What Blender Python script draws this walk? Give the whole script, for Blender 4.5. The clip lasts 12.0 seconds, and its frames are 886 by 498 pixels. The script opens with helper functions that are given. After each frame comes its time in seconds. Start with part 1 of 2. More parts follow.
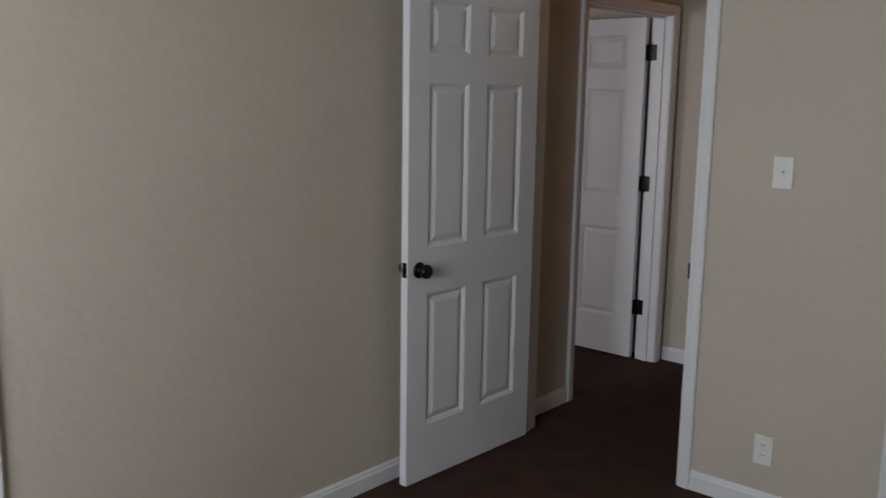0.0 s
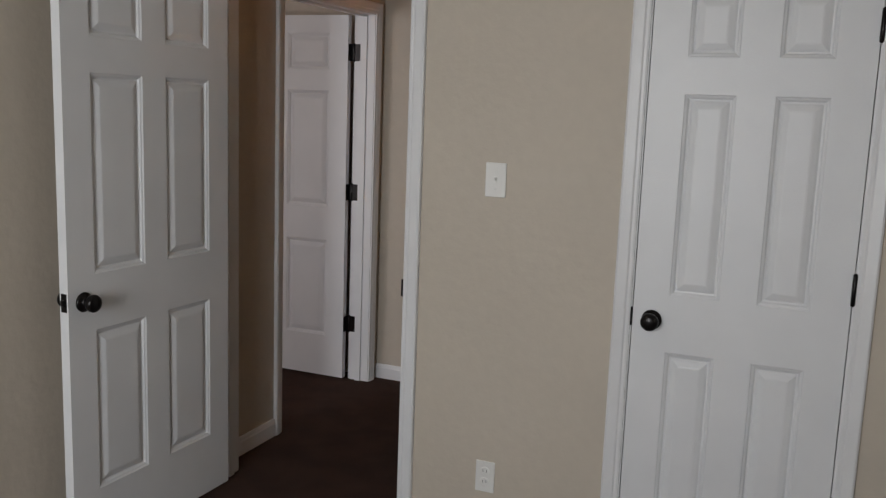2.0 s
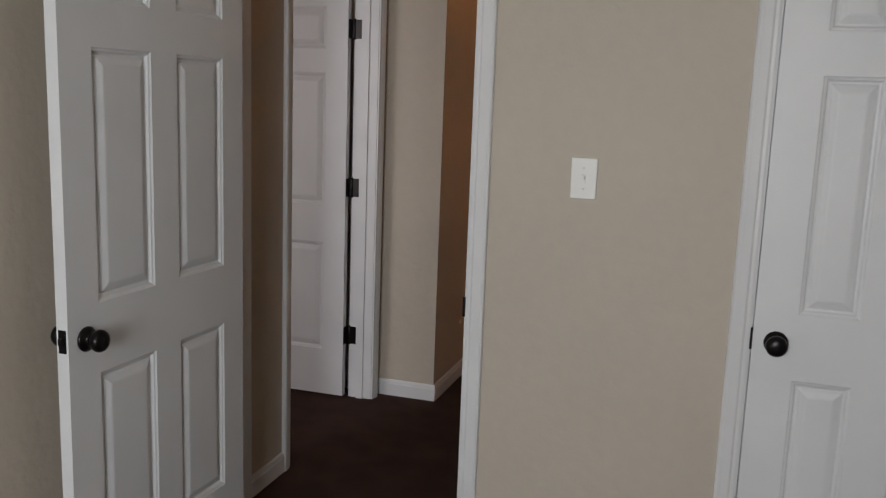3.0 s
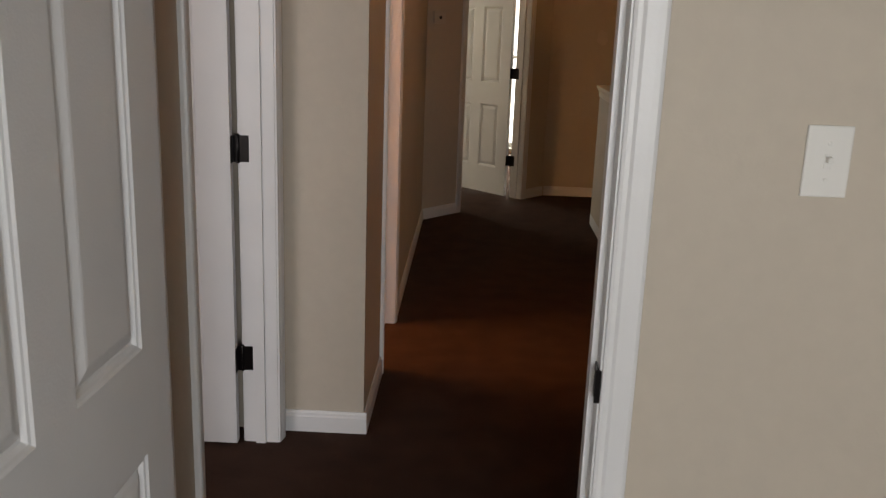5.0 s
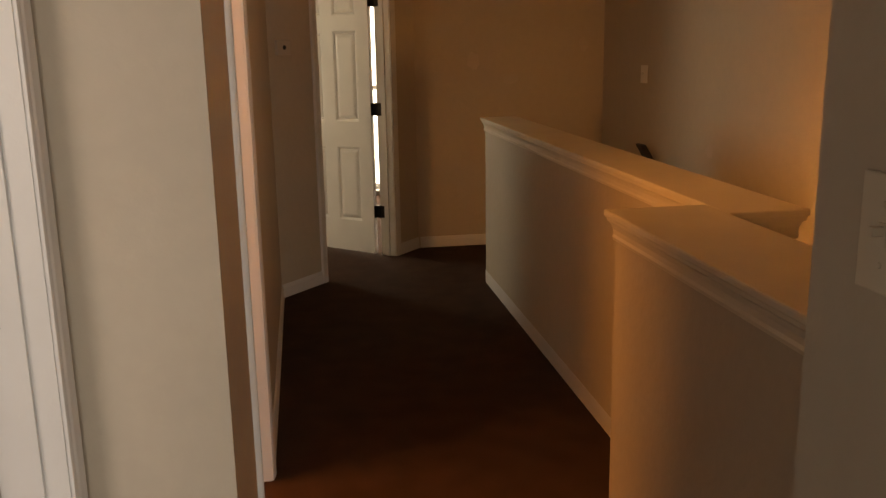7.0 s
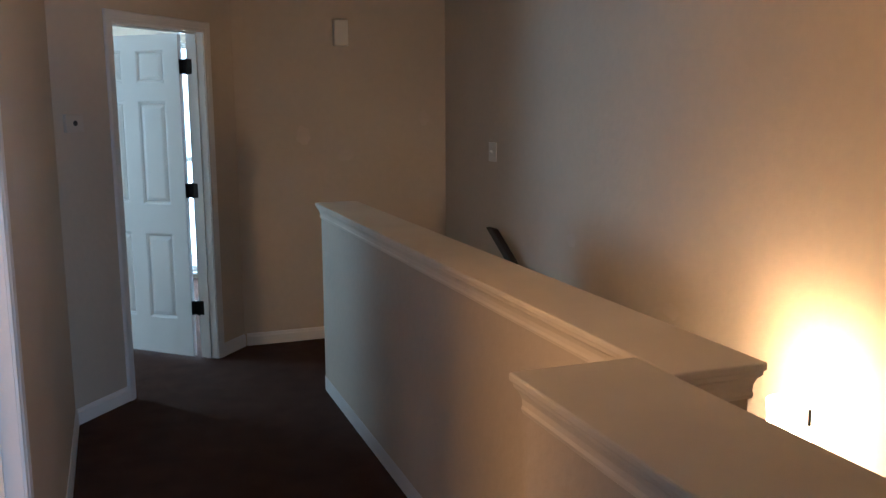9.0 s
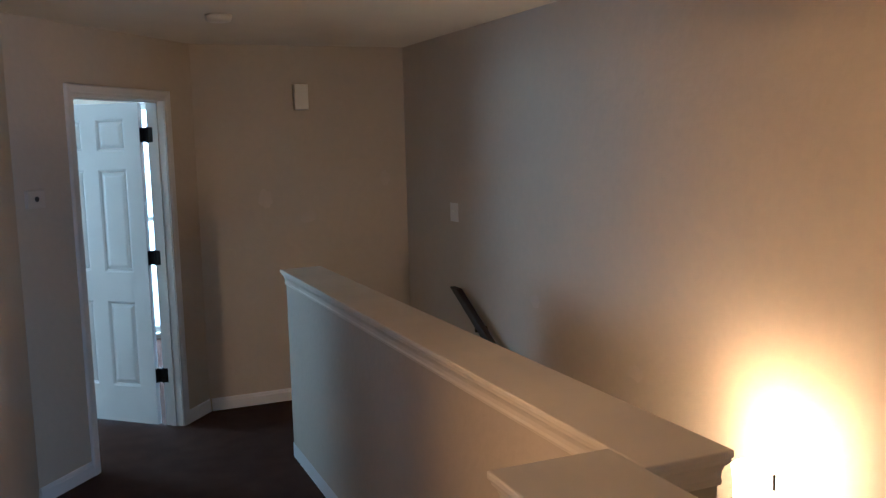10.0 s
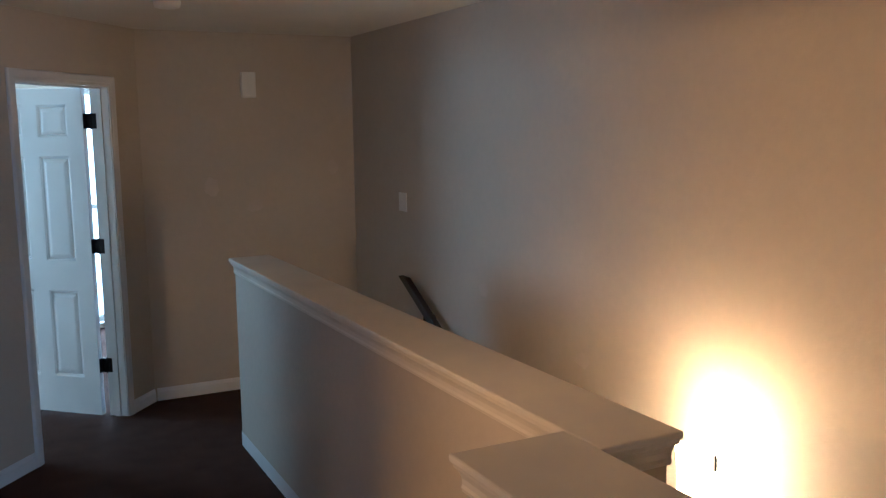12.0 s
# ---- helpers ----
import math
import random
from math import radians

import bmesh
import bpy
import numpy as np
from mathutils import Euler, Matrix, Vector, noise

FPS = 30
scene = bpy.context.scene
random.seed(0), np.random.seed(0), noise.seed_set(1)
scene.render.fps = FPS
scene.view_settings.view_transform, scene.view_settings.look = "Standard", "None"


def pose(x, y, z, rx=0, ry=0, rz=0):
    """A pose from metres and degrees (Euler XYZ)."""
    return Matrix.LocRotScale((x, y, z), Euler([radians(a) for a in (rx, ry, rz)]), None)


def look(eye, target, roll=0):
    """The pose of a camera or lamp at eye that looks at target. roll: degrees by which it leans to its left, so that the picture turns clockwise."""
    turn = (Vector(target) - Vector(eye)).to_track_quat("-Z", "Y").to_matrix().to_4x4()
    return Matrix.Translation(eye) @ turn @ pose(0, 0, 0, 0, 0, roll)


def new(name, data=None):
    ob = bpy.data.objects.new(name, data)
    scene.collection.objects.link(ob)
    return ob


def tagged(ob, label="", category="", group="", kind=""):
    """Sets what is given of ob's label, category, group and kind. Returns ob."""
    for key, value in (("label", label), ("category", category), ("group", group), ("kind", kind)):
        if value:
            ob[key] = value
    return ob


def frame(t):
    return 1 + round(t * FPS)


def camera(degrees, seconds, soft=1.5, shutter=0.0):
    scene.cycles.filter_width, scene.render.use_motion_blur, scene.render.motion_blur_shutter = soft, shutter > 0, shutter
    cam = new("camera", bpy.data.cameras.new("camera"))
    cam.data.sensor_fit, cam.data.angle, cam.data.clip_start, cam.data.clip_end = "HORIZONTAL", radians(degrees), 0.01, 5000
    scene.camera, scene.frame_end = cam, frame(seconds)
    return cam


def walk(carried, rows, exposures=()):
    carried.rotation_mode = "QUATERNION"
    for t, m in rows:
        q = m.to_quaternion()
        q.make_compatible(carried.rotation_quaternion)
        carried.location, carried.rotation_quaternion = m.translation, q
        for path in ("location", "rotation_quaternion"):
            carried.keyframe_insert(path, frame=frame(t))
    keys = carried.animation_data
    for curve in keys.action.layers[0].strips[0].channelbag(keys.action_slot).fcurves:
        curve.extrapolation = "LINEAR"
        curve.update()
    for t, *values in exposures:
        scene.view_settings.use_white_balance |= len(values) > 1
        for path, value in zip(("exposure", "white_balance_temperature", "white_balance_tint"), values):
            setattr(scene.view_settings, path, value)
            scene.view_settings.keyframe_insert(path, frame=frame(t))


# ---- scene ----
cam = camera(53.0, 12.0, soft=1.25, shutter=0.2)
PATH = [
    (0, (3.621, -3.266, 1.592), (2.325, -1.783, 1.244), 0.9),
    (0.5, (3.619, -3.099, 1.589), (2.525, -1.468, 1.212), 0.0),
    (1, (3.62, -3.063, 1.576), (2.705, -1.322, 1.217), 0.6),
    (1.5, (3.546, -2.99, 1.569), (2.749, -1.187, 1.232), 1.5),
    (2, (3.421, -2.88, 1.558), (2.665, -1.056, 1.244), 2.1),
    (2.5, (3.106, -2.769, 1.555), (2.428, -0.914, 1.244), 2.2),
    (3, (2.801, -2.552, 1.542), (2.21, -0.672, 1.2), 2.1),
    (3.2, (2.682, -2.444, 1.524), (2.132, -0.553, 1.173), 2.0),
    (4.8, (1.887, -1.613, 1.518), (1.807, 0.327, 1.034), 2.3),
    (5, (1.832, -1.467, 1.527), (1.78, 0.468, 1.021), 2.1),
    (5.5, (1.759, -1.08, 1.507), (1.782, 0.852, 0.99), 1.2),
    (6, (1.669, -0.671, 1.509), (1.802, 1.259, 1.001), 0.5),
    (6.5, (1.648, -0.37, 1.53), (1.872, 1.559, 1.052), -0.7),
    (7, (1.65, -0.172, 1.52), (1.949, 1.754, 1.072), -1.0),
    (7.5, (1.67, 0.057, 1.537), (2.071, 1.969, 1.109), -1.1),
    (7.7, (1.716, 0.18, 1.526), (2.158, 2.086, 1.112), -0.4),
    (9.3, (1.73, 0.559, 1.672), (2.447, 2.4, 1.364), -0.9),
    (9.5, (1.723, 0.545, 1.715), (2.455, 2.383, 1.422), -1.2),
    (10, (1.689, 0.531, 1.758), (2.466, 2.358, 1.514), -1.5),
    (10.5, (1.677, 0.525, 1.765), (2.488, 2.339, 1.537), -1.4),
    (11, (1.645, 0.506, 1.774), (2.492, 2.303, 1.54), -1.0),
    (11.5, (1.625, 0.506, 1.774), (2.501, 2.286, 1.52), -1.0),
    (12, (1.624, 0.507, 1.765), (2.52, 2.274, 1.495), -0.8),
]
walk(cam, [(t, look(eye, target, roll)) for t, eye, target, roll in PATH],
     exposures=((0, -0.38, 6150, 10), (0.9, -0.14, 6400, 11), (3.2, -0.04, 6500, 11), (5.0, 0.19, 6750, 11), (5.5, 0.20, 7150, 12), (6.0, 0.25, 8000, 15), (6.5, 0.38, 7700, 13), (7.0, 0.38, 8700, 14), (7.5, 0.55, 6700, 10), (7.7, 0.62, 6100, 9), (9.3, 0.83, 4000, -4), (12, 0.82, 3860, -4)))

# ---- world and light ----
world = bpy.data.worlds.new("sky")
scene.world = world
world.use_nodes = True
wn = world.node_tree
sky = wn.nodes.new("ShaderNodeTexSky")
sky.sky_type = "NISHITA"
sky.sun_disc = False
sky.sun_elevation, sky.sun_rotation = radians(48), radians(150)
wn.links.new(sky.outputs[0], wn.nodes["Background"].inputs[0])
wn.nodes["Background"].inputs[1].default_value = 0.1


def area_lamp(name, eye, target, wide, high, watts, colour):
    data = bpy.data.lights.new(name, "AREA")
    data.shape, data.size, data.size_y, data.energy, data.color = "RECTANGLE", wide, high, watts, colour
    ob = new(name, data)
    ob.matrix_world = look(eye, target)
    return ob


def point_lamp(name, place, watts, colour, radius):
    data = bpy.data.lights.new(name, "POINT")
    data.energy, data.color, data.shadow_soft_size = watts, colour, radius
    ob = new(name, data)
    ob.location = place
    return ob


DAY = (0.93, 0.97, 1.0)
WARM = (1.0, 0.41, 0.115)
area_lamp("bedroom_window_light", (2.42, -4.42, 1.475), (1.35, -1.0, 1.60), 1.1, 1.3, 67, DAY)
area_lamp("side_room_window_light", (-0.2, -1.97, 1.5), (0.2, 1.4, 1.2), 1.2, 1.2, 25, (1.0, 0.93, 0.94))
area_lamp("corner_room_window_light", (-0.57, 8.10, 1.5), (2.1, 5.8, 1.0), 1.1, 1.1, 29, (1.0, 0.97, 0.82))
# fill lamp added in window_4 to brighten door_4 and its hinge gap
area_lamp("corner_room_north_fill", (2.10, 9.03, 1.1), (2.10, 6.0, 1.1), 1.68, 2.06, 40, (1.0, 0.97, 0.84))
point_lamp("sconce_bulb", (3.80, 2.81, 0.650), 9.2, WARM, 0.03)
area_lamp("washroom_vanity_light", (-0.17, 2.60, 1.95), (3.0, 2.5, 0.9), 1.2, 0.12, 37, WARM)


# ---- materials ----
def material(name, colour, rough=0.5, metal=0.0, grain=0.0, grain_scale=60.0, bump=0.0, bump_scale=200.0, wear=0.0, wear_scale=3.0, spec=0.5, sheen=0.0):
    m = bpy.data.materials.new(name)
    m.use_nodes = True
    t = m.node_tree
    b = t.nodes["Principled BSDF"]
    b.inputs["Roughness"].default_value = rough
    b.inputs["Metallic"].default_value = metal
    b.inputs["Specular IOR Level"].default_value = spec
    if sheen:
        b.inputs["Sheen Weight"].default_value = sheen
    pos = t.nodes.new("ShaderNodeTexCoord")
    base = t.nodes.new("ShaderNodeRGB")
    base.outputs[0].default_value = (*colour, 1)
    out = base.outputs[0]
    for amount, size in ((grain, grain_scale), (wear, wear_scale)):
        if amount:
            tex = t.nodes.new("ShaderNodeTexNoise")
            tex.inputs["Scale"].default_value, tex.inputs["Detail"].default_value = size, 5
            t.links.new(pos.outputs["Object"], tex.inputs["Vector"])
            span = t.nodes.new("ShaderNodeMapRange")
            span.inputs[1].default_value, span.inputs[2].default_value = 0.3, 0.7
            span.inputs[3].default_value, span.inputs[4].default_value = 1 - amount, 1 + amount
            t.links.new(tex.outputs[0], span.inputs[0])
            mul = t.nodes.new("ShaderNodeVectorMath")
            mul.operation = "SCALE"
            t.links.new(out, mul.inputs[0])
            t.links.new(span.outputs[0], mul.inputs["Scale"])
            out = mul.outputs[0]
    t.links.new(out, b.inputs["Base Color"])
    if bump:
        tex = t.nodes.new("ShaderNodeTexNoise")
        tex.inputs["Scale"].default_value, tex.inputs["Detail"].default_value = bump_scale, 3
        t.links.new(pos.outputs["Object"], tex.inputs["Vector"])
        node = t.nodes.new("ShaderNodeBump")
        node.inputs["Strength"].default_value, node.inputs["Distance"].default_value = bump, 0.004
        t.links.new(tex.outputs[0], node.inputs["Height"])
        t.links.new(node.outputs[0], b.inputs["Normal"])
    return m


PAINT = material("wall_paint", (0.545, 0.483, 0.403), 0.62, bump=0.46, bump_scale=29, wear=0.04, wear_scale=1.3, grain=0.02, grain_scale=25)
CEIL = material("ceiling_paint", (0.72, 0.68, 0.60), 0.8, bump=0.6, bump_scale=45, wear=0.03)
WHITE = material("white_trim_paint", (0.755, 0.755, 0.765), 0.38, bump=0.08, bump_scale=140, wear=0.03, wear_scale=5)
DOOR = material("white_door_paint", (0.750, 0.755, 0.770), 0.42, bump=0.12, bump_scale=220, wear=0.03, wear_scale=4)
CAP = material("ledge_paint", (0.74, 0.68, 0.58), 0.42, bump=0.1, bump_scale=120, wear=0.05, wear_scale=4)
CARPET = material("brown_carpet", (0.059, 0.030, 0.0215), 0.95, grain=0.4, grain_scale=190, wear=0.2, wear_scale=7, bump=1.0, bump_scale=380, spec=0.05, sheen=0.035)
BRONZE = material("dark_bronze", (0.012, 0.010, 0.010), 0.28, metal=0.6, grain=0.2, grain_scale=90)
PLASTIC = material("white_plastic", (0.80, 0.79, 0.76), 0.3, wear=0.02)
ALMOND = material("almond_plastic", (0.66, 0.60, 0.50), 0.35, wear=0.02)
BEIGE = material("beige_plastic", (0.56, 0.51, 0.45), 0.4, wear=0.02)
TOUCHUP_GLARE = material("touch_up_and_glare", (0.575, 0.510, 0.445), 0.6, wear=0.05, wear_scale=9)
SLOT = material("dark_slot", (0.03, 0.03, 0.03), 0.5)
RAILWOOD = material("dark_rail_wood", (0.014, 0.008, 0.006), 0.5, grain=0.3, grain_scale=40, bump=0.1)
EXTERIOR = material("window_sash", (0.78, 0.78, 0.78), 0.4)


# ---- mesh helpers ----
def box(bm, x0, x1, y0, y1, z0, z1):
    v = [bm.verts.new((x, y, z)) for z in (z0, z1) for y in (y0, y1) for x in (x0, x1)]
    for a, b, c, d in ((0, 2, 3, 1), (4, 5, 7, 6), (0, 1, 5, 4), (2, 6, 7, 3), (0, 4, 6, 2), (1, 3, 7, 5)):
        bm.faces.new((v[a], v[b], v[c], v[d]))
    return v


def soft_box(bm, x0, x1, y0, y1, z0, z1, r=0.002):
    part_bm = bmesh.new()
    box(part_bm, x0, x1, y0, y1, z0, z1)
    bmesh.ops.bevel(part_bm, geom=part_bm.edges[:], offset=r, segments=2, affect="EDGES", profile=0.5)
    merge(bm, part_bm)


def merge(bm, other, m=None):
    if m is not None:
        bmesh.ops.transform(other, matrix=m, verts=other.verts)
    me = bpy.data.meshes.new("tmp")
    other.to_mesh(me)
    other.free()
    bm.from_mesh(me)
    bpy.data.meshes.remove(me)


def lathe(profile, steps=24, smooth=True):
    """A turned solid round z from (radius, height) pairs."""
    bm = bmesh.new()
    rings = []
    for r, z in profile:
        rings.append([bm.verts.new((r * math.cos(2 * math.pi * i / steps), r * math.sin(2 * math.pi * i / steps), z)) for i in range(steps)])
    for a, b in zip(rings, rings[1:]):
        for i in range(steps):
            f = bm.faces.new((a[i], a[(i + 1) % steps], b[(i + 1) % steps], b[i]))
            f.smooth = smooth
    bm.faces.new(rings[0][::-1])
    bm.faces.new(rings[-1])
    return bm


def finish(name, bm, mat):
    bmesh.ops.recalc_face_normals(bm, faces=bm.faces)
    me = bpy.data.meshes.new(name)
    bm.to_mesh(me)
    bm.free()
    me.materials.append(mat)
    return new(name, me)


def part(name, bm, mat, parent, label=""):
    ob = finish(name, bm, mat)
    ob.parent = parent
    if label:
        ob["label"] = label
    return ob


def empty(name, m):
    ob = new(name)
    ob.empty_display_size = 0.1
    ob.matrix_basis = m
    return ob


def frame_on(origin, ux):
    """Local axes on a wall face: x along ux, y out of the wall, z up."""
    x = Vector((ux[0], ux[1], 0)).normalized()
    n = Vector((-x.y, x.x, 0))
    m = Matrix.Identity(4)
    for i in range(3):
        m[i][0], m[i][1], m[i][2], m[i][3] = x[i], n[i], (0, 0, 1)[i], origin[i]
    return m


# ---- structure ----
TOP = 2.405
T = 0.115
LOW = -2.7


def wall(name, x0, x1, y0, y1, openings=(), axis="x", z0=0.0, label="beige painted plaster wall with a fine orange-peel texture"):
    """A wall box with openings (from, to, sill, head) along its axis."""
    bm = bmesh.new()
    a, b = (x0, x1) if axis == "x" else (y0, y1)

    def piece(s, e, zb, zt):
        if e - s > 1e-4 and zt - zb > 1e-4:
            if axis == "x":
                box(bm, s, e, y0, y1, zb, zt)
            else:
                box(bm, x0, x1, s, e, zb, zt)
    at = a
    for s, e, sill, head in sorted(openings):
        piece(at, s, z0, TOP)
        piece(s, e, z0, sill)
        piece(s, e, head, TOP)
        at = e
    piece(at, b, z0, TOP)
    return tagged(finish(name, bm, PAINT), label, "wall", kind="structure")


HEAD = 2.055
# bedroom front wall with the doorway and the closet door
wall("wall_bedroom_north", 1.175, 5.2, 0.0, T, ((1.254, 2.094, 0, HEAD), (2.890, 3.578, 0, HEAD)))
# west wall of bedroom and hall
wall("wall_west", 1.06, 1.175, -4.5, 1.702, ((0.571, 1.494, 0, HEAD), (-3.2, -2.36, 0, HEAD)), "y")
wall("wall_jog", 1.175, 1.475, 1.587, 1.702)
wall("wall_hall_west", 1.36, 1.475, 1.702, 5.25, ((2.20, 2.84, 0, HEAD),), "y")
wall("wall_far", 2.492, 4.06, 6.458, 6.573)
wall("wall_stair", 3.94, 4.06, 0.115, 6.458, axis="y", z0=LOW)
wall("wall_hall_east", 2.20, 2.315, 0.115, 0.71, axis="y")
wall("wall_stair_south", 2.315, 3.94, 0.595, 0.71, z0=LOW)
wall("wall_bedroom_east", 5.2, 5.32, -4.6, 0.0, axis="y")
wall("wall_bedroom_south", 1.06, 5.2, -4.62, -4.5, ((1.82, 3.02, 0.8, 2.15),))
# rooms beyond the hall doors
wall("wall_side_room_north", -2.0, 1.06, 1.587, 1.702)
wall("wall_side_room_south", -2.0, 1.06, -2.1, -2.0, ((-0.8, 0.4, 0.9, 2.1),))
wall("wall_side_room_west", -2.12, -2.0, -2.1, 1.702, axis="y")
wall("wall_washroom_west", -0.3, -0.2, 1.702, 5.1, axis="y")
wall("wall_washroom_north", -0.6, 1.36, 5.1, 5.2)
wall("wall_corner_room_west", -0.7, -0.6, 5.1, 9.1, ((7.55, 8.65, 0.95, 2.05),), "y")
wall("wall_corner_room_north", -0.6, 3.4, 9.0, 9.1, ((1.25, 2.95, 0.06, 2.15),))
wall("wall_corner_room_east", 3.4, 3.5, 6.573, 9.1, axis="y")

# angled wall with the corner-room door
DU = Vector((0.644, 0.765, 0))
D0 = Vector((1.475, 5.25, 0))
bm = bmesh.new()
for s, e, zb in ((-0.09, 0.437, 0), (1.273, 1.62, 0), (0.437, 1.273, HEAD)):
    box(bm, s, e, 0.0, T, zb, TOP)
ob = finish("wall_angled", bm, PAINT)
ob.matrix_basis = Matrix(((0.644, -0.765, 0, D0.x), (0.765, 0.644, 0, D0.y), (0, 0, 1, 0), (0, 0, 0, 1)))
tagged(ob, "beige painted plaster wall set at an angle across the hall corner", "wall", kind="structure")

bm = bmesh.new()
box(bm, -2.1, 2.50, -4.6, 9.1, -0.25, 0)
box(bm, 2.50, 5.3, -4.6, 0.71, -0.25, 0)
box(bm, 2.50, 2.76, 0.71, 2.12, -0.25, 0)
box(bm, 2.50, 2.97, 2.12, 5.33, -0.25, 0)
box(bm, 2.50, 4.06, 5.33, 6.573, -0.25, 0)
box(bm, 2.50, 3.5, 6.573, 9.1, -0.25, 0)
tagged(finish("floor", bm, CARPET), "dark brown cut-pile carpet over bedroom and hall floor", "carpet floor", kind="structure")
bm = bmesh.new()
box(bm, -2.2, 5.4, -4.7, 9.2, TOP, TOP + 0.15)
tagged(finish("ceiling", bm, CEIL), "off-white textured drywall ceiling", "ceiling", kind="structure")

# stair flight that goes down behind the half wall
bm = bmesh.new()
for i in range(13):
    y1 = 5.33 - 0.26 * i
    box(bm, 2.97, 3.94, y1 - 0.26, y1, LOW, -0.185 * (i + 1))
box(bm, 2.76, 3.94, 0.71, 5.33 - 0.26 * 13, LOW - 0.1, LOW)
tagged(finish("stairs", bm, CARPET), "carpeted stair flight going down behind the half wall", "stairs", kind="structure")


# ---- baseboards ----
def baseboard(p, q, end0=0.0, end1=0.0):
    """Runs from p to q with the room on its left side."""
    p, q = Vector((*p, 0)), Vector((*q, 0))
    u = (q - p).normalized()
    p, q = p - u * end0, q + u * end1
    n = Vector((-u.y, u.x, 0))
    prof = ((-0.001, 0.0), (0.013, 0.0), (0.013, 0.060), (0.010, 0.066), (0.009, 0.074), (0.005, 0.083), (-0.001, 0.083))
    bm = bmesh.new()
    ends = [[bm.verts.new(a + n * d + Vector((0, 0, z))) for d, z in prof] for a in (p, q)]
    k = len(prof)
    for i in range(k):
        bm.faces.new((ends[0][i], ends[0][(i + 1) % k], ends[1][(i + 1) % k], ends[1][i]))
    bm.faces.new(ends[0])
    bm.faces.new(ends[1][::-1])
    return tagged(finish("baseboard", bm, WHITE), "white painted wooden baseboard along the wall foot", "baseboard", kind="structure")


CW = 0.062  # casing width with its reveal
baseboard((2.845, 0.0), (2.139, 0.0))
baseboard((5.2, 0.0), (3.623, 0.0))
baseboard((1.209, 0.0), (1.189, 0.0))
baseboard((1.175, 0.0), (1.175, -2.30))
baseboard((1.175, 0.529), (1.175, 0.116))
baseboard((1.475, 1.587), (1.175, 1.587), end0=0.012)
baseboard((1.475, 2.156), (1.475, 1.587))
baseboard((1.475, 5.25), (1.475, 2.884))
baseboard(tuple((D0 + DU * 0.390).xy), tuple(D0.xy))
baseboard(tuple((D0 + DU * 1.57).xy), tuple((D0 + DU * 1.320).xy))
baseboard((3.94, 6.458), (2.505, 6.458))
baseboard((2.20, 0.178), (2.20, 0.71))
baseboard((2.787, 5.335), (2.787, 2.128), end0=0.012)
baseboard((2.968, 5.335), (2.787, 5.335))
baseboard((2.487, 2.115), (2.487, 0.71), end0=0.012)
baseboard((2.787, 2.115), (2.487, 2.115))


# ---- doors ----
CASE = ((0.0, 0.0), (0.0, 0.009), (0.006, 0.011), (0.014, 0.011), (0.020, 0.0145), (0.040, 0.0165), (0.050, 0.018), (0.056, 0.015), (0.058, 0.009), (0.058, 0.0))


def casing_mesh(w, h, y, out):
    """Three-sided mitred casing round an opening w by h, on the face y, standing out by the sign out."""
    r = 0.004
    bm = bmesh.new()
    rings = []
    for d, t in CASE:
        s = r + d
        rings.append([bm.verts.new((x, y + out * t, z)) for x, z in ((-s, 0), (-s, h + s), (w + s, h + s), (w + s, 0))])
    for a, b in zip(rings, rings[1:]):
        for i in range(3):
            bm.faces.new((a[i], a[i + 1], b[i + 1], b[i]))
    for i in range(3):
        bm.faces.new((rings[0][i], rings[0][i + 1], rings[-1][i + 1], rings[-1][i]))
    bm.faces.new([r_[0] for r_ in rings])
    bm.faces.new([r_[3] for r_ in rings])
    return bm


LEAF = 0.035
ROWS = ((0.235, 0.785), (0.972, 1.615), (1.728, 1.925))


def leaf_mesh(w, h, cols):
    """Stiles and rails of a moulded six-panel leaf: x 0..w, y 0..LEAF, with open cells."""
    xs = [0, *[c for col in cols for c in col], w]
    zs = [0, *[c for row in ROWS for c in row], h]
    bm = bmesh.new()
    for y in (0, LEAF):
        grid = [[bm.verts.new((x, y, z)) for x in xs] for z in zs]
        for i in range(len(zs) - 1):
            for j in range(len(xs) - 1):
                if i % 2 and j % 2:
                    continue
                bm.faces.new((grid[i][j], grid[i][j + 1], grid[i + 1][j + 1], grid[i + 1][j]))
    for a, b in (((0, 0), (w, 0)), ((w, 0), (w, h)), ((w, h), (0, h)), ((0, h), (0, 0))):
        bm.faces.new([bm.verts.new(p) for p in ((a[0], 0, a[1]), (b[0], 0, b[1]), (b[0], LEAF, b[1]), (a[0], LEAF, a[1]))])
    bmesh.ops.remove_doubles(bm, verts=bm.verts, dist=1e-5)
    return bm


def panel_mesh(x0, x1, z0, z1):
    """A raised moulded panel with a groove round it, on both faces of the leaf."""
    bm = bmesh.new()
    steps = ((0.0, 0.0), (0.004, 0.0035), (0.009, 0.0050), (0.014, 0.0115), (0.019, 0.0125), (0.026, 0.0080), (0.040, 0.0030), (0.046, 0.0020))
    for y, s in ((0, 1), (LEAF, -1)):
        rings = [[bm.verts.new((x, y + s * d, z)) for x, z in ((x0 + i, z0 + i), (x1 - i, z0 + i), (x1 - i, z1 - i), (x0 + i, z1 - i))] for i, d in steps]
        for a, b in zip(rings, rings[1:]):
            for k in range(4):
                bm.faces.new((a[k], a[(k + 1) % 4], b[(k + 1) % 4], b[k]))
        bm.faces.new(rings[-1])
    return bm


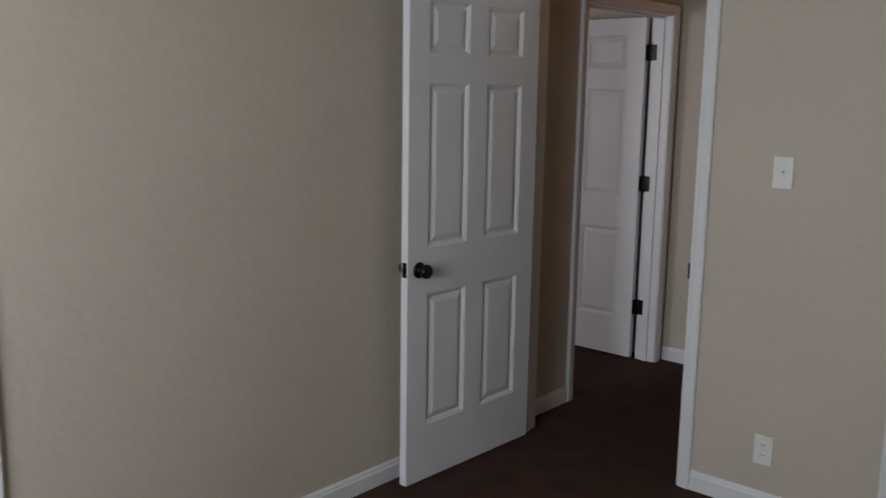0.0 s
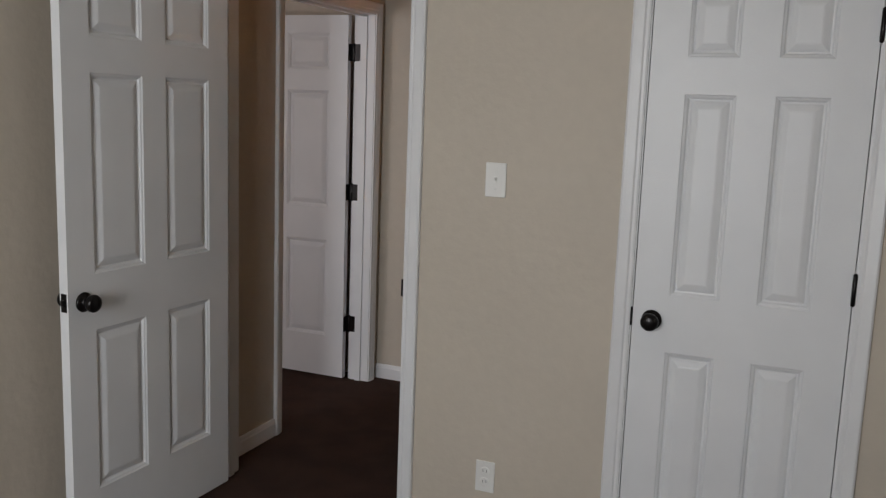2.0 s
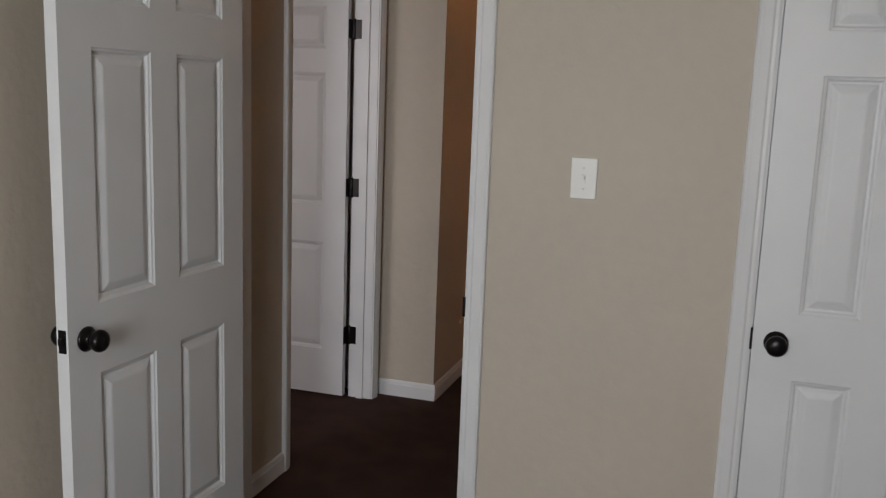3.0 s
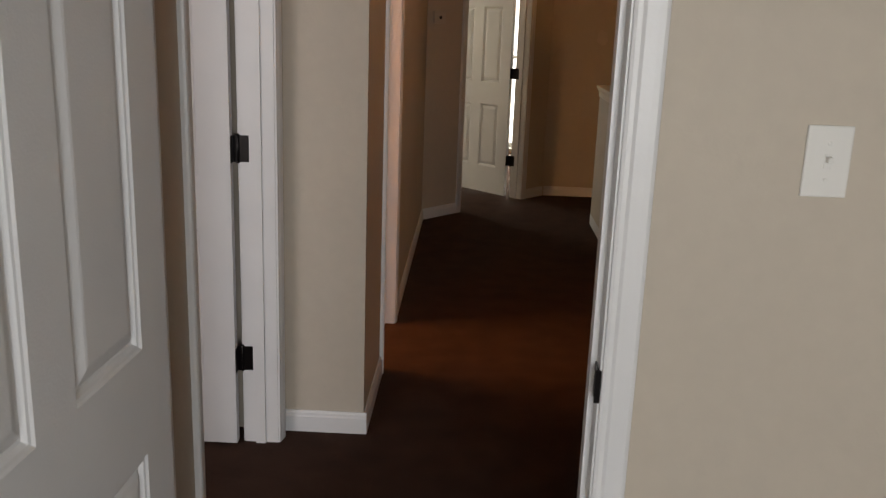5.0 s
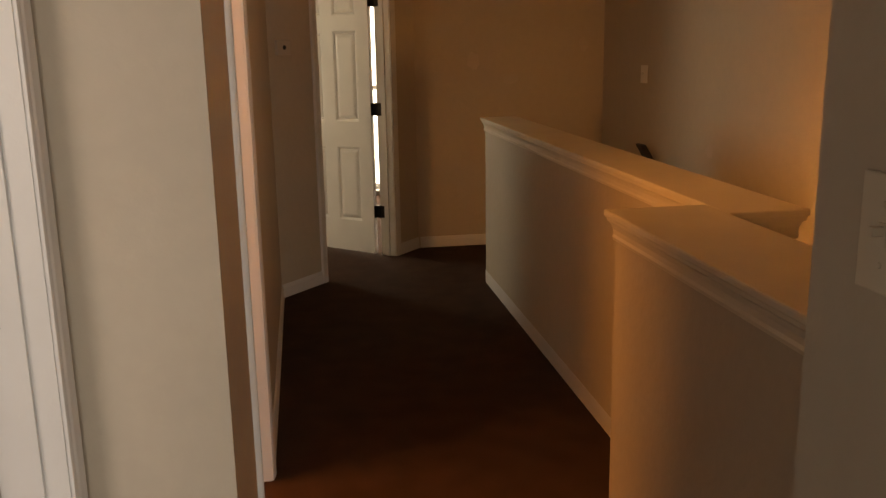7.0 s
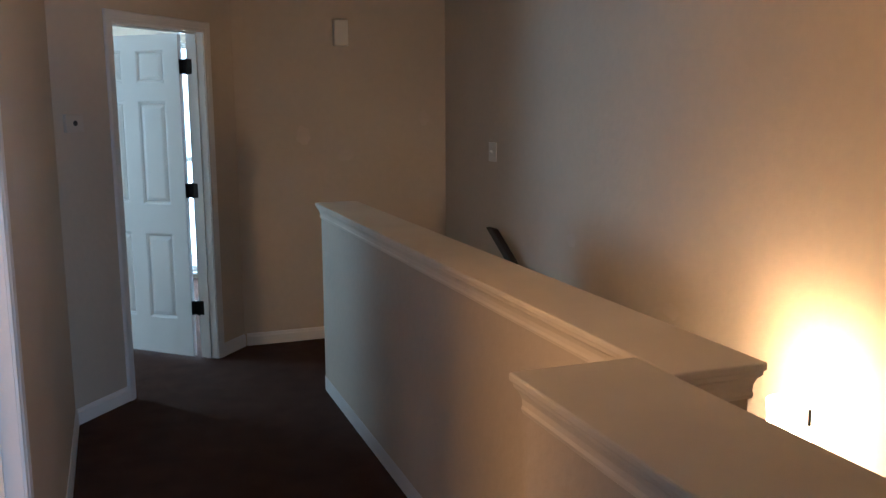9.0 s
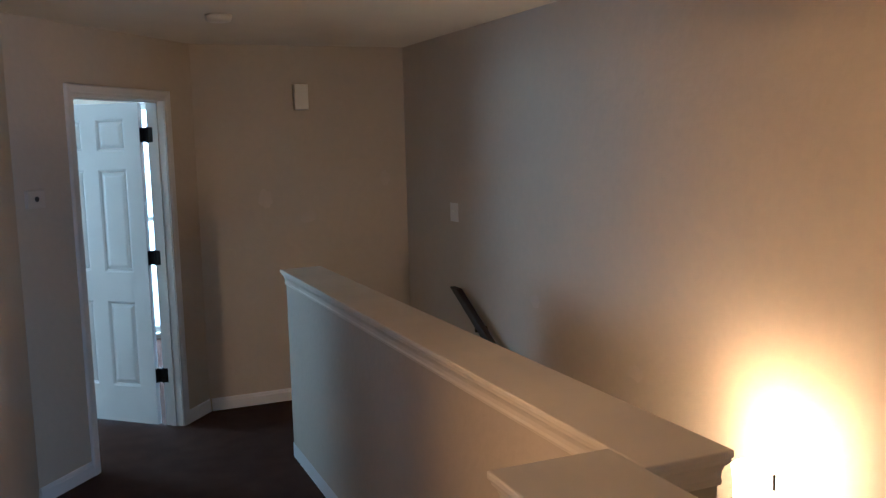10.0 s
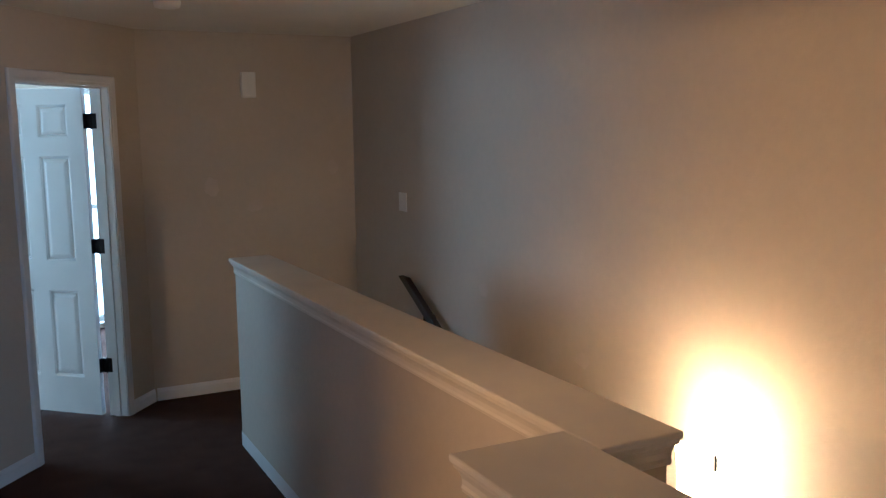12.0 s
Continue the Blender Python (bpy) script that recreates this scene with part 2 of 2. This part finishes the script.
def knob_bm(side):
    prof = ((0.032, 0.0), (0.033, 0.004), (0.031, 0.008), (0.023, 0.012), (0.018, 0.016), (0.0165, 0.022), (0.019, 0.027), (0.0255, 0.032), (0.0290, 0.040), (0.0290, 0.047), (0.0255, 0.054), (0.016, 0.059), (0.003, 0.060))
    bm = lathe(prof, 28)
    bmesh.ops.transform(bm, matrix=Matrix.Rotation(radians(-90 * side), 4, "X"), verts=bm.verts)
    return bm


def door(name, origin, ux, w, hinge="left", swing="front", angle=0.0, label="", front=True, back=True, leaf=True, depth=T, knobs=True, gap_x=0.003, hinge_z=(0.325, 1.075, 1.835)):
    """A framed door. Local x runs along the wall, y out of its front face; the wall fills y -depth..0."""
    h = 2.035
    root = empty(name, frame_on((*origin, 0), ux))
    tagged(root, label, "door", kind="structure")
    j = 0.018
    bm = bmesh.new()
    y0, y1 = -depth - 0.002, 0.002
    box(bm, -j, 0, y0, y1, 0, h + j)
    box(bm, w, w + j, y0, y1, 0, h + j)
    box(bm, 0, w, y0, y1, h, h + j)
    # stop strip, clear of the leaf
    s0, s1 = (-LEAF - 0.004 - 0.034, -LEAF - 0.004) if swing == "front" else (-depth + LEAF + 0.004, -depth + LEAF + 0.038)
    box(bm, 0, 0.011, s0, s1, 0, h - 0.011)
    box(bm, w - 0.011, w, s0, s1, 0, h - 0.011)
    box(bm, 0, w, s0, s1, h - 0.011, h)
    part("jamb", bm, WHITE, root)
    if front:
        part("casing", casing_mesh(w, h, 0.0, 1), WHITE, root)
    if back:
        part("casing", casing_mesh(w, h, -depth, -1), WHITE, root)
    if not leaf:
        return root
    px = 0.0 if hinge == "left" else w
    off = 0.007
    py = off if swing == "front" else -depth - off
    flip = hinge == "right"
    turn = (180 if flip else 0) + angle * (1 if (swing == "front") != flip else -1)
    # in the leaf's own axes the wall lies towards this side
    side = -1 if (swing == "front") != flip else 1
    lw = w - 0.003 - gap_x
    st = 0.112
    pw = (lw - 3 * st) / 2
    cols = ((st, st + pw), (2 * st + pw, 2 * st + 2 * pw))
    gap = Matrix.Translation((gap_x, off if side > 0 else -off - LEAF, 0.012))
    lm = leaf_mesh(lw, h - 0.016, cols)
    bmesh.ops.transform(lm, matrix=gap, verts=lm.verts)
    lf = part("leaf", lm, DOOR, root)
    lf.matrix_basis = pose(px, py, 0, 0, 0, turn)
    for c0, c1 in cols:
        for r0, r1 in ROWS:
            pm = panel_mesh(c0, c1, r0, r1)
            bmesh.ops.transform(pm, matrix=gap, verts=pm.verts)
            part("panel", pm, DOOR, lf)
    ya, yb = (off, off + LEAF) if side > 0 else (-off - LEAF, -off)
    if knobs:
        for y, s in ((ya, -1), (yb, 1)):
            km = knob_bm(s)
            bmesh.ops.transform(km, matrix=Matrix.Translation((gap_x + lw - 0.062, y, 0.900)), verts=km.verts)
            part("knob", km, BRONZE, lf, "dark bronze round door knob")
        bm = bmesh.new()
        soft_box(bm, gap_x + lw - 0.001, gap_x + lw + 0.002, ya + 0.006, yb - 0.006, 0.875, 0.935, 0.001)
        soft_box(bm, gap_x + lw, gap_x + lw + 0.011, ya + 0.011, yb - 0.011, 0.895, 0.915, 0.003)
        part("latch_plate", bm, BRONZE, lf, "dark bronze latch plate")
        bm = bmesh.new()
        sx = w if hinge == "left" else 0.0
        d = -1 if hinge == "left" else 1
        yc = -0.02 if swing == "front" else -depth + 0.02
        soft_box(bm, min(sx, sx + d * 0.003), max(sx, sx + d * 0.003), yc - 0.016, yc + 0.016, 0.872, 0.938, 0.001)
        if swing == "front":
            soft_box(bm, sx - 0.003, sx + 0.007, 0.0005, 0.0045, 0.874, 0.936, 0.001)
        part("strike_plate", bm, BRONZE, root, "dark bronze strike plate")
    for z in hinge_z:
        bm = lathe(((0.0035, -0.050), (0.0072, -0.046), (0.0072, 0.046), (0.0035, 0.050)), 12)
        # plate on the leaf's edge
        soft_box(bm, gap_x - 0.0025, gap_x + 0.0002, min(0, side * (off + 0.030)), max(0, side * (off + 0.030)), -0.045, 0.045, 0.0008)
        if gap_x > 0.006:
            soft_box(bm, 0.0, gap_x, min(side * 0.001, side * 0.009), max(side * 0.001, side * 0.009), -0.045, 0.045, 0.001)
        bmesh.ops.transform(bm, matrix=Matrix.Translation((0, 0, z)), verts=bm.verts)
        part("hinge", bm, BRONZE, lf, "dark bronze butt hinge")
        # plate on the jamb
        bm = bmesh.new()
        yy = (-0.030, off) if swing == "front" else (-depth - off, -depth + 0.030)
        xx = (0.0, 0.0025) if hinge == "left" else (w - 0.0025, w)
        soft_box(bm, xx[0], xx[1], yy[0], yy[1], z - 0.045, z + 0.045, 0.0008)
        part("hinge_plate", bm, BRONZE, root, "dark bronze hinge plate")
    return root


door("door_1", (2.076, 0.0), (-1, 0), 0.804, "right", "front", 91.5, "open white six-panel bedroom door with a dark bronze knob")
door("door_2", (3.56, 0.0), (-1, 0), 0.652, "left", "front", 0, "closed white six-panel closet door with dark bronze knob and hinges", back=False, hinge_z=(0.305, 1.065, 1.835))
door("door_3", (1.175, 1.475), (0, -1), 0.885, "left", "back", 90, "white six-panel door standing open into the side room", gap_x=0.016)
door("door_4", tuple((D0 + DU * 1.255).xy), tuple((-DU).xy), 0.80, "left", "back", 93, "white six-panel door standing open into a daylit room", gap_x=0.028)
door("door_5", (1.475, 2.822), (0, -1), 0.604, label="white cased doorway off the hall to the lamplit washroom", leaf=False)
door("door_6", (1.175, -2.38), (0, -1), 0.80, "left", "back", 0, "white cased closed door in the bedroom side wall")


# ---- half wall round the stairs ----
def ledge(name, x0, x1, y0, y1, cx0, cx1, cy0, cy1, label):
    root = empty(name, pose((x0 + x1) / 2, (y0 + y1) / 2, 0))
    tagged(root, label, "half wall", kind="structure")
    m = root.matrix_basis.inverted()
    top = 1.071
    bm = bmesh.new()
    box(bm, x0, x1, y0, y1, 0, top - 0.02)
    bmesh.ops.transform(bm, matrix=m, verts=bm.verts)
    part("body", bm, PAINT, root, "beige textured plaster body")
    bm = bmesh.new()
    soft_box(bm, cx0, cx1, cy0, cy1, top - 0.02, top, 0.005)
    bmesh.ops.transform(bm, matrix=m, verts=bm.verts)
    part("cap", bm, CAP, root, "cream painted wooden cap board")
    # moulding under the cap: stepped cove, all round
    prof = ((0.0, -0.085), (0.006, -0.083), (0.008, -0.074), (0.006, -0.066), (0.007, -0.052), (0.012, -0.038), (0.020, -0.030), (0.021, -0.0202))
    bm = bmesh.new()
    rings = []
    for d, dz in prof:
        rings.append([bm.verts.new((x, y, top + dz)) for x, y in ((x0 - d, y0 - d), (x1 + d, y0 - d), (x1 + d, y1 + d), (x0 - d, y1 + d))])
    for a, b in zip(rings, rings[1:]):
        for k in range(4):
            bm.faces.new((a[k], a[(k + 1) % 4], b[(k + 1) % 4], b[k]))
    bmesh.ops.transform(bm, matrix=m, verts=bm.verts)
    part("moulding", bm, CAP, root, "cream painted cove moulding")
    return root


ledge("half_wall_1", 2.787, 2.968, 2.03, 5.335, 2.760, 2.995, 2.004, 5.365, "beige half wall with a cream cap beside the stairs")
ledge("half_wall_2", 2.487, 2.735, 0.71, 2.115, 2.459, 2.7595, 0.711, 2.143, "beige half wall end set forward into the hall")


# ---- handrail ----
def handrail():
    y0, z0, y1, z1 = 5.50, 0.85, 2.2, -0.95
    d = Vector((0, y1 - y0, z1 - z0))
    root = empty("handrail", pose(3.94, y0, z0))
    tagged(root, "dark stained wooden stair handrail on wall brackets", "handrail")
    ln = d.length
    bm = bmesh.new()
    soft_box(bm, -0.020, 0.020, 0, ln, -0.028, 0.028, 0.009)
    slope = (z0 - z1) / (y0 - y1)
    for v in bm.verts:
        if v.co.y < 0.05:
            v.co.y += v.co.z / slope
    tilt = Matrix.Rotation(math.atan2(z1 - z0, -(y1 - y0)), 4, "X")
    m = Matrix.Translation((-0.060, 0, 0)) @ Matrix.Rotation(math.pi, 4, "Z") @ tilt
    bmesh.ops.transform(bm, matrix=m, verts=bm.verts)
    part("rail", bm, RAILWOOD, root)
    for k in (0.09, 0.36, 0.64, 0.92):
        bm = lathe(((0.028, 0), (0.028, 0.004), (0.009, 0.008), (0.007, 0.050), (0.007, 0.066)), 14)
        bmesh.ops.transform(bm, matrix=Matrix.Translation((0, d.y * k, d.z * k - 0.06)) @ Matrix.Rotation(radians(-90), 4, "Y"), verts=bm.verts)
        soft_box(bm, -0.072, -0.058, d.y * k - 0.007, d.y * k + 0.007, d.z * k - 0.065, d.z * k - 0.02, 0.003)
        part("bracket", bm, BRONZE, root, "dark bronze bracket")


handrail()


# ---- wall sconce ----
def glow_glass():
    m = bpy.data.materials.new("frosted_glass")
    m.use_nodes = True
    b = m.node_tree.nodes["Principled BSDF"]
    b.inputs["Base Color"].default_value = (0.95, 0.90, 0.80, 1)
    b.inputs["Roughness"].default_value = 0.35
    b.inputs["Emission Color"].default_value = (1.0, 0.50, 0.18, 1)
    b.inputs["Emission Strength"].default_value = 31.0
    return m


def sconce():
    root = empty("wall_sconce", pose(3.94, 2.81, 0.28))
    tagged(root, "lit wall sconce with a tall frosted glass shade", "wall lamp")
    bm = lathe(((0.055, 0), (0.055, 0.008), (0.040, 0.016), (0.012, 0.020), (0.004, 0.026)), 24)
    bmesh.ops.transform(bm, matrix=Matrix.Rotation(radians(-90), 4, "Y"), verts=bm.verts)
    part("backplate", bm, BRONZE, root, "dark bronze round backplate")
    bm = bmesh.new()
    soft_box(bm, -0.14, -0.015, -0.007, 0.007, -0.007, 0.007, 0.003)
    part("arm", bm, BRONZE, root)
    bm = lathe(((0.010, -0.045), (0.016, -0.036), (0.012, -0.024), (0.030, -0.012), (0.060, -0.006), (0.062, 0.004), (0.030, 0.010)), 24)
    bmesh.ops.transform(bm, matrix=Matrix.Translation((-0.14, 0, 0)), verts=bm.verts)
    part("holder", bm, BRONZE, root, "dark bronze shade holder")
    prof = ((0.052, 0.008), (0.064, 0.030), (0.069, 0.090), (0.071, 0.200), (0.074, 0.290), (0.080, 0.342), (0.076, 0.343), (0.070, 0.290), (0.067, 0.200), (0.065, 0.090), (0.060, 0.032), (0.048, 0.011))
    sh = lathe(prof, 36)
    caps = [f for f in sh.faces if len(f.verts) > 4]
    bmesh.ops.delete(sh, geom=caps, context="FACES_ONLY")
    bmesh.ops.transform(sh, matrix=Matrix.Translation((-0.14, 0, 0)), verts=sh.verts)
    part("shade", sh, glow_glass(), root, "glowing frosted glass shade")
    bm = bmesh.new()
    soft_box(bm, -0.146, -0.134, -0.090, -0.081, 0.285, 0.342, 0.002)
    part("clip", bm, BRONZE, root, "dark bronze shade clip")


sconce()


# ---- small wall fittings ----
def plate(name, origin, ux, z, w, h, label, category, kind_of, mat=PLASTIC):
    root = empty(name, frame_on((*origin, z), ux))
    tagged(root, label, category)
    bm = bmesh.new()
    soft_box(bm, -w / 2, w / 2, 0.0, 0.006, -h / 2, h / 2, 0.0025)
    part("cover_plate", bm, mat, root)
    if kind_of == "switch":
        bm = bmesh.new()
        soft_box(bm, -0.006, 0.006, 0.004, 0.008, -0.012, 0.012, 0.001)
        part("toggle_slot", bm, mat, root)
        bm = bmesh.new()
        soft_box(bm, -0.004, 0.004, 0.005, 0.020, -0.001, 0.009, 0.0015)
        part("toggle", bm, mat, root)
    elif kind_of == "outlet":
        for dz in (-0.020, 0.020):
            bm = lathe(((0.017, 0.0), (0.017, 0.0085), (0.0155, 0.0092)), 20)
            bmesh.ops.transform(bm, matrix=Matrix.Translation((0, 0, dz)) @ Matrix.Rotation(radians(-90), 4, "X"), verts=bm.verts)
            sock = part("socket", bm, mat, root)
            for dx in (-0.0063, 0.0063):
                bm = bmesh.new()
                box(bm, dx - 0.001, dx + 0.001, 0.0088, 0.0096, dz - 0.001, dz + 0.007)
                part("slot", bm, SLOT, sock)
    for dz in ((-0.030, 0.030) if kind_of == "switch" else (0.0,)):
        bm = lathe(((0.0032, 0.0), (0.0032, 0.0072), (0.002, 0.0076)), 10)
        bmesh.ops.transform(bm, matrix=Matrix.Translation((0, 0, dz)) @ Matrix.Rotation(radians(-90), 4, "X"), verts=bm.verts)
        part("screw", bm, mat, root)
    return root


plate("light_switch", (2.415, 0.0), (-1, 0), 1.32, 0.075, 0.118, "white plastic toggle light switch beside the bedroom doorway", "light switch", "switch")
plate("power_outlet", (2.425, 0.0), (-1, 0), 0.25, 0.072, 0.116, "white plastic duplex power outlet low on the wall", "power outlet", "outlet")
plate("light_switch", (2.20, 0.585), (0, 1), 1.335, 0.075, 0.118, "almond plastic toggle light switch on the hall wall", "light switch", "switch", ALMOND)
plate("light_switch", (3.94, 5.62), (0, 1), 1.305, 0.115, 0.118, "white plastic switch plate on the stair wall", "light switch", "switch")


def chime():
    root = empty("door_chime", frame_on((3.195, 6.458, 2.066), (-1, 0)))
    tagged(root, "white plastic door chime box high on the far wall", "door chime")
    bm = bmesh.new()
    soft_box(bm, -0.048, 0.048, 0, 0.045, -0.085, 0.085, 0.006)
    part("cover", bm, PLASTIC, root)


def thermostat():
    p = D0 + DU * 0.120
    root = empty("thermostat", frame_on((p.x, p.y, 1.52), tuple((-DU).xy)))
    tagged(root, "small square white thermostat with a dark dial", "thermostat")
    bm = bmesh.new()
    soft_box(bm, -0.060, 0.060, 0, 0.022, -0.045, 0.045, 0.005)
    part("case", bm, BEIGE, root)
    bm = lathe(((0.013, 0.0), (0.013, 0.026), (0.010, 0.028)), 20)
    bmesh.ops.transform(bm, matrix=Matrix.Rotation(radians(-90), 4, "X"), verts=bm.verts)
    part("dial", bm, SLOT, root, "dark dial")


def smoke_alarm():
    root = empty("smoke_alarm", pose(2.465, 5.14, TOP))
    tagged(root, "round white smoke alarm on the hall ceiling", "smoke alarm")
    bm = lathe(((0.066, 0.0), (0.066, -0.012), (0.060, -0.030), (0.045, -0.036), (0.010, -0.037)), 28)
    part("cover", bm, PLASTIC, root)


chime()
thermostat()
smoke_alarm()


def pale_dab(origin, ux, z, w, h, seed):
    """A pale dab with an uneven edge: touch-up paint, and one painted lens glare."""
    rng = random.Random(seed)
    bm = bmesh.new()
    ring = []
    for i in range(18):
        a = 2 * math.pi * i / 18
        k = rng.uniform(0.75, 1.1)
        ring.append((w / 2 * k * math.cos(a), h / 2 * k * math.sin(a)))
    back = [bm.verts.new((x, 0.0, zz)) for x, zz in ring]
    face = [bm.verts.new((x * 0.94, 0.0004, zz * 0.94)) for x, zz in ring]
    bm.faces.new(face)
    for i in range(18):
        bm.faces.new((back[i], back[(i + 1) % 18], face[(i + 1) % 18], face[i]))
    ob = finish("pale_dab", bm, TOUCHUP_GLARE)
    ob.matrix_basis = frame_on((*origin, z), ux)
    tagged(ob, "pale dab on the beige wall, touch-up paint and one painted lens glare", "paint patch", "touch-up dabs", "structure")


pale_dab((2.93, 6.458), (-1, 0), 1.40, 0.10, 0.14, 3)
pale_dab((3.22, 6.458), (-1, 0), 1.26, 0.12, 0.09, 4)
pale_dab((3.78, 6.458), (-1, 0), 1.50, 0.08, 0.11, 5)
# lens glare from the sconce, painted as a pale dab on the stair wall
pale_dab((3.94, 4.60), (0, 1), 0.90, 0.10, 0.08, 6)
pale_dab((3.94, 3.70), (0, 1), 0.72, 0.13, 0.08, 7)


# ---- windows of the rooms ----
def window(name, origin, ux, z, w, h, label):
    root = empty(name, frame_on((*origin, z), ux))
    tagged(root, label, "window", kind="structure")
    bm = bmesh.new()
    for a, b, c, d in ((0, 0.05, 0, h), (w - 0.05, w, 0, h), (0.05, w - 0.05, 0, 0.05), (0.05, w - 0.05, h - 0.05, h), (0.05, w - 0.05, h / 2 - 0.02, h / 2 + 0.02)):
        box(bm, a, b, -0.09, -0.04, c, d)
    part("window_frame", bm, EXTERIOR, root)
    bm = bmesh.new()
    soft_box(bm, -0.04, w + 0.04, -0.04, 0.05, -0.02, 0.0, 0.004)
    part("window_sill", bm, WHITE, root)


window("window_1", (1.82, -4.5), (1, 0), 0.8, 1.2, 1.35, "white framed bedroom window with a sill")
window("window_2", (-0.8, -2.0), (1, 0), 0.9, 1.2, 1.2, "white framed side room window")
window("window_3", (-0.6, 8.65), (0, -1), 0.95, 1.1, 1.1, "white framed corner room window")
# added window, sized so the hinge gap of door_4 looks out on brightness
window("window_4", (2.95, 9.0), (-1, 0), 0.06, 1.70, 2.09, "white framed tall window added in the end wall to whiten the door gap")


# ---- glowing backdrop added outside the corner room, whitens the door_4 gap ----
def glow_backdrop():
    m = bpy.data.materials.new("glow_backdrop")
    m.use_nodes = True
    b = m.node_tree.nodes["Principled BSDF"]
    b.inputs["Base Color"].default_value = (0.8, 0.8, 0.78, 1)
    b.inputs["Emission Color"].default_value = (1.0, 0.96, 0.86, 1)
    b.inputs["Emission Strength"].default_value = 3.0
    bm = bmesh.new()
    box(bm, -2.0, 6.0, 11.0, 11.05, -1.5, 5.0)
    tagged(finish("backdrop", bm, m), "glowing backdrop added outside the corner room to whiten the door gap", "backdrop", kind="structure")


glow_backdrop()
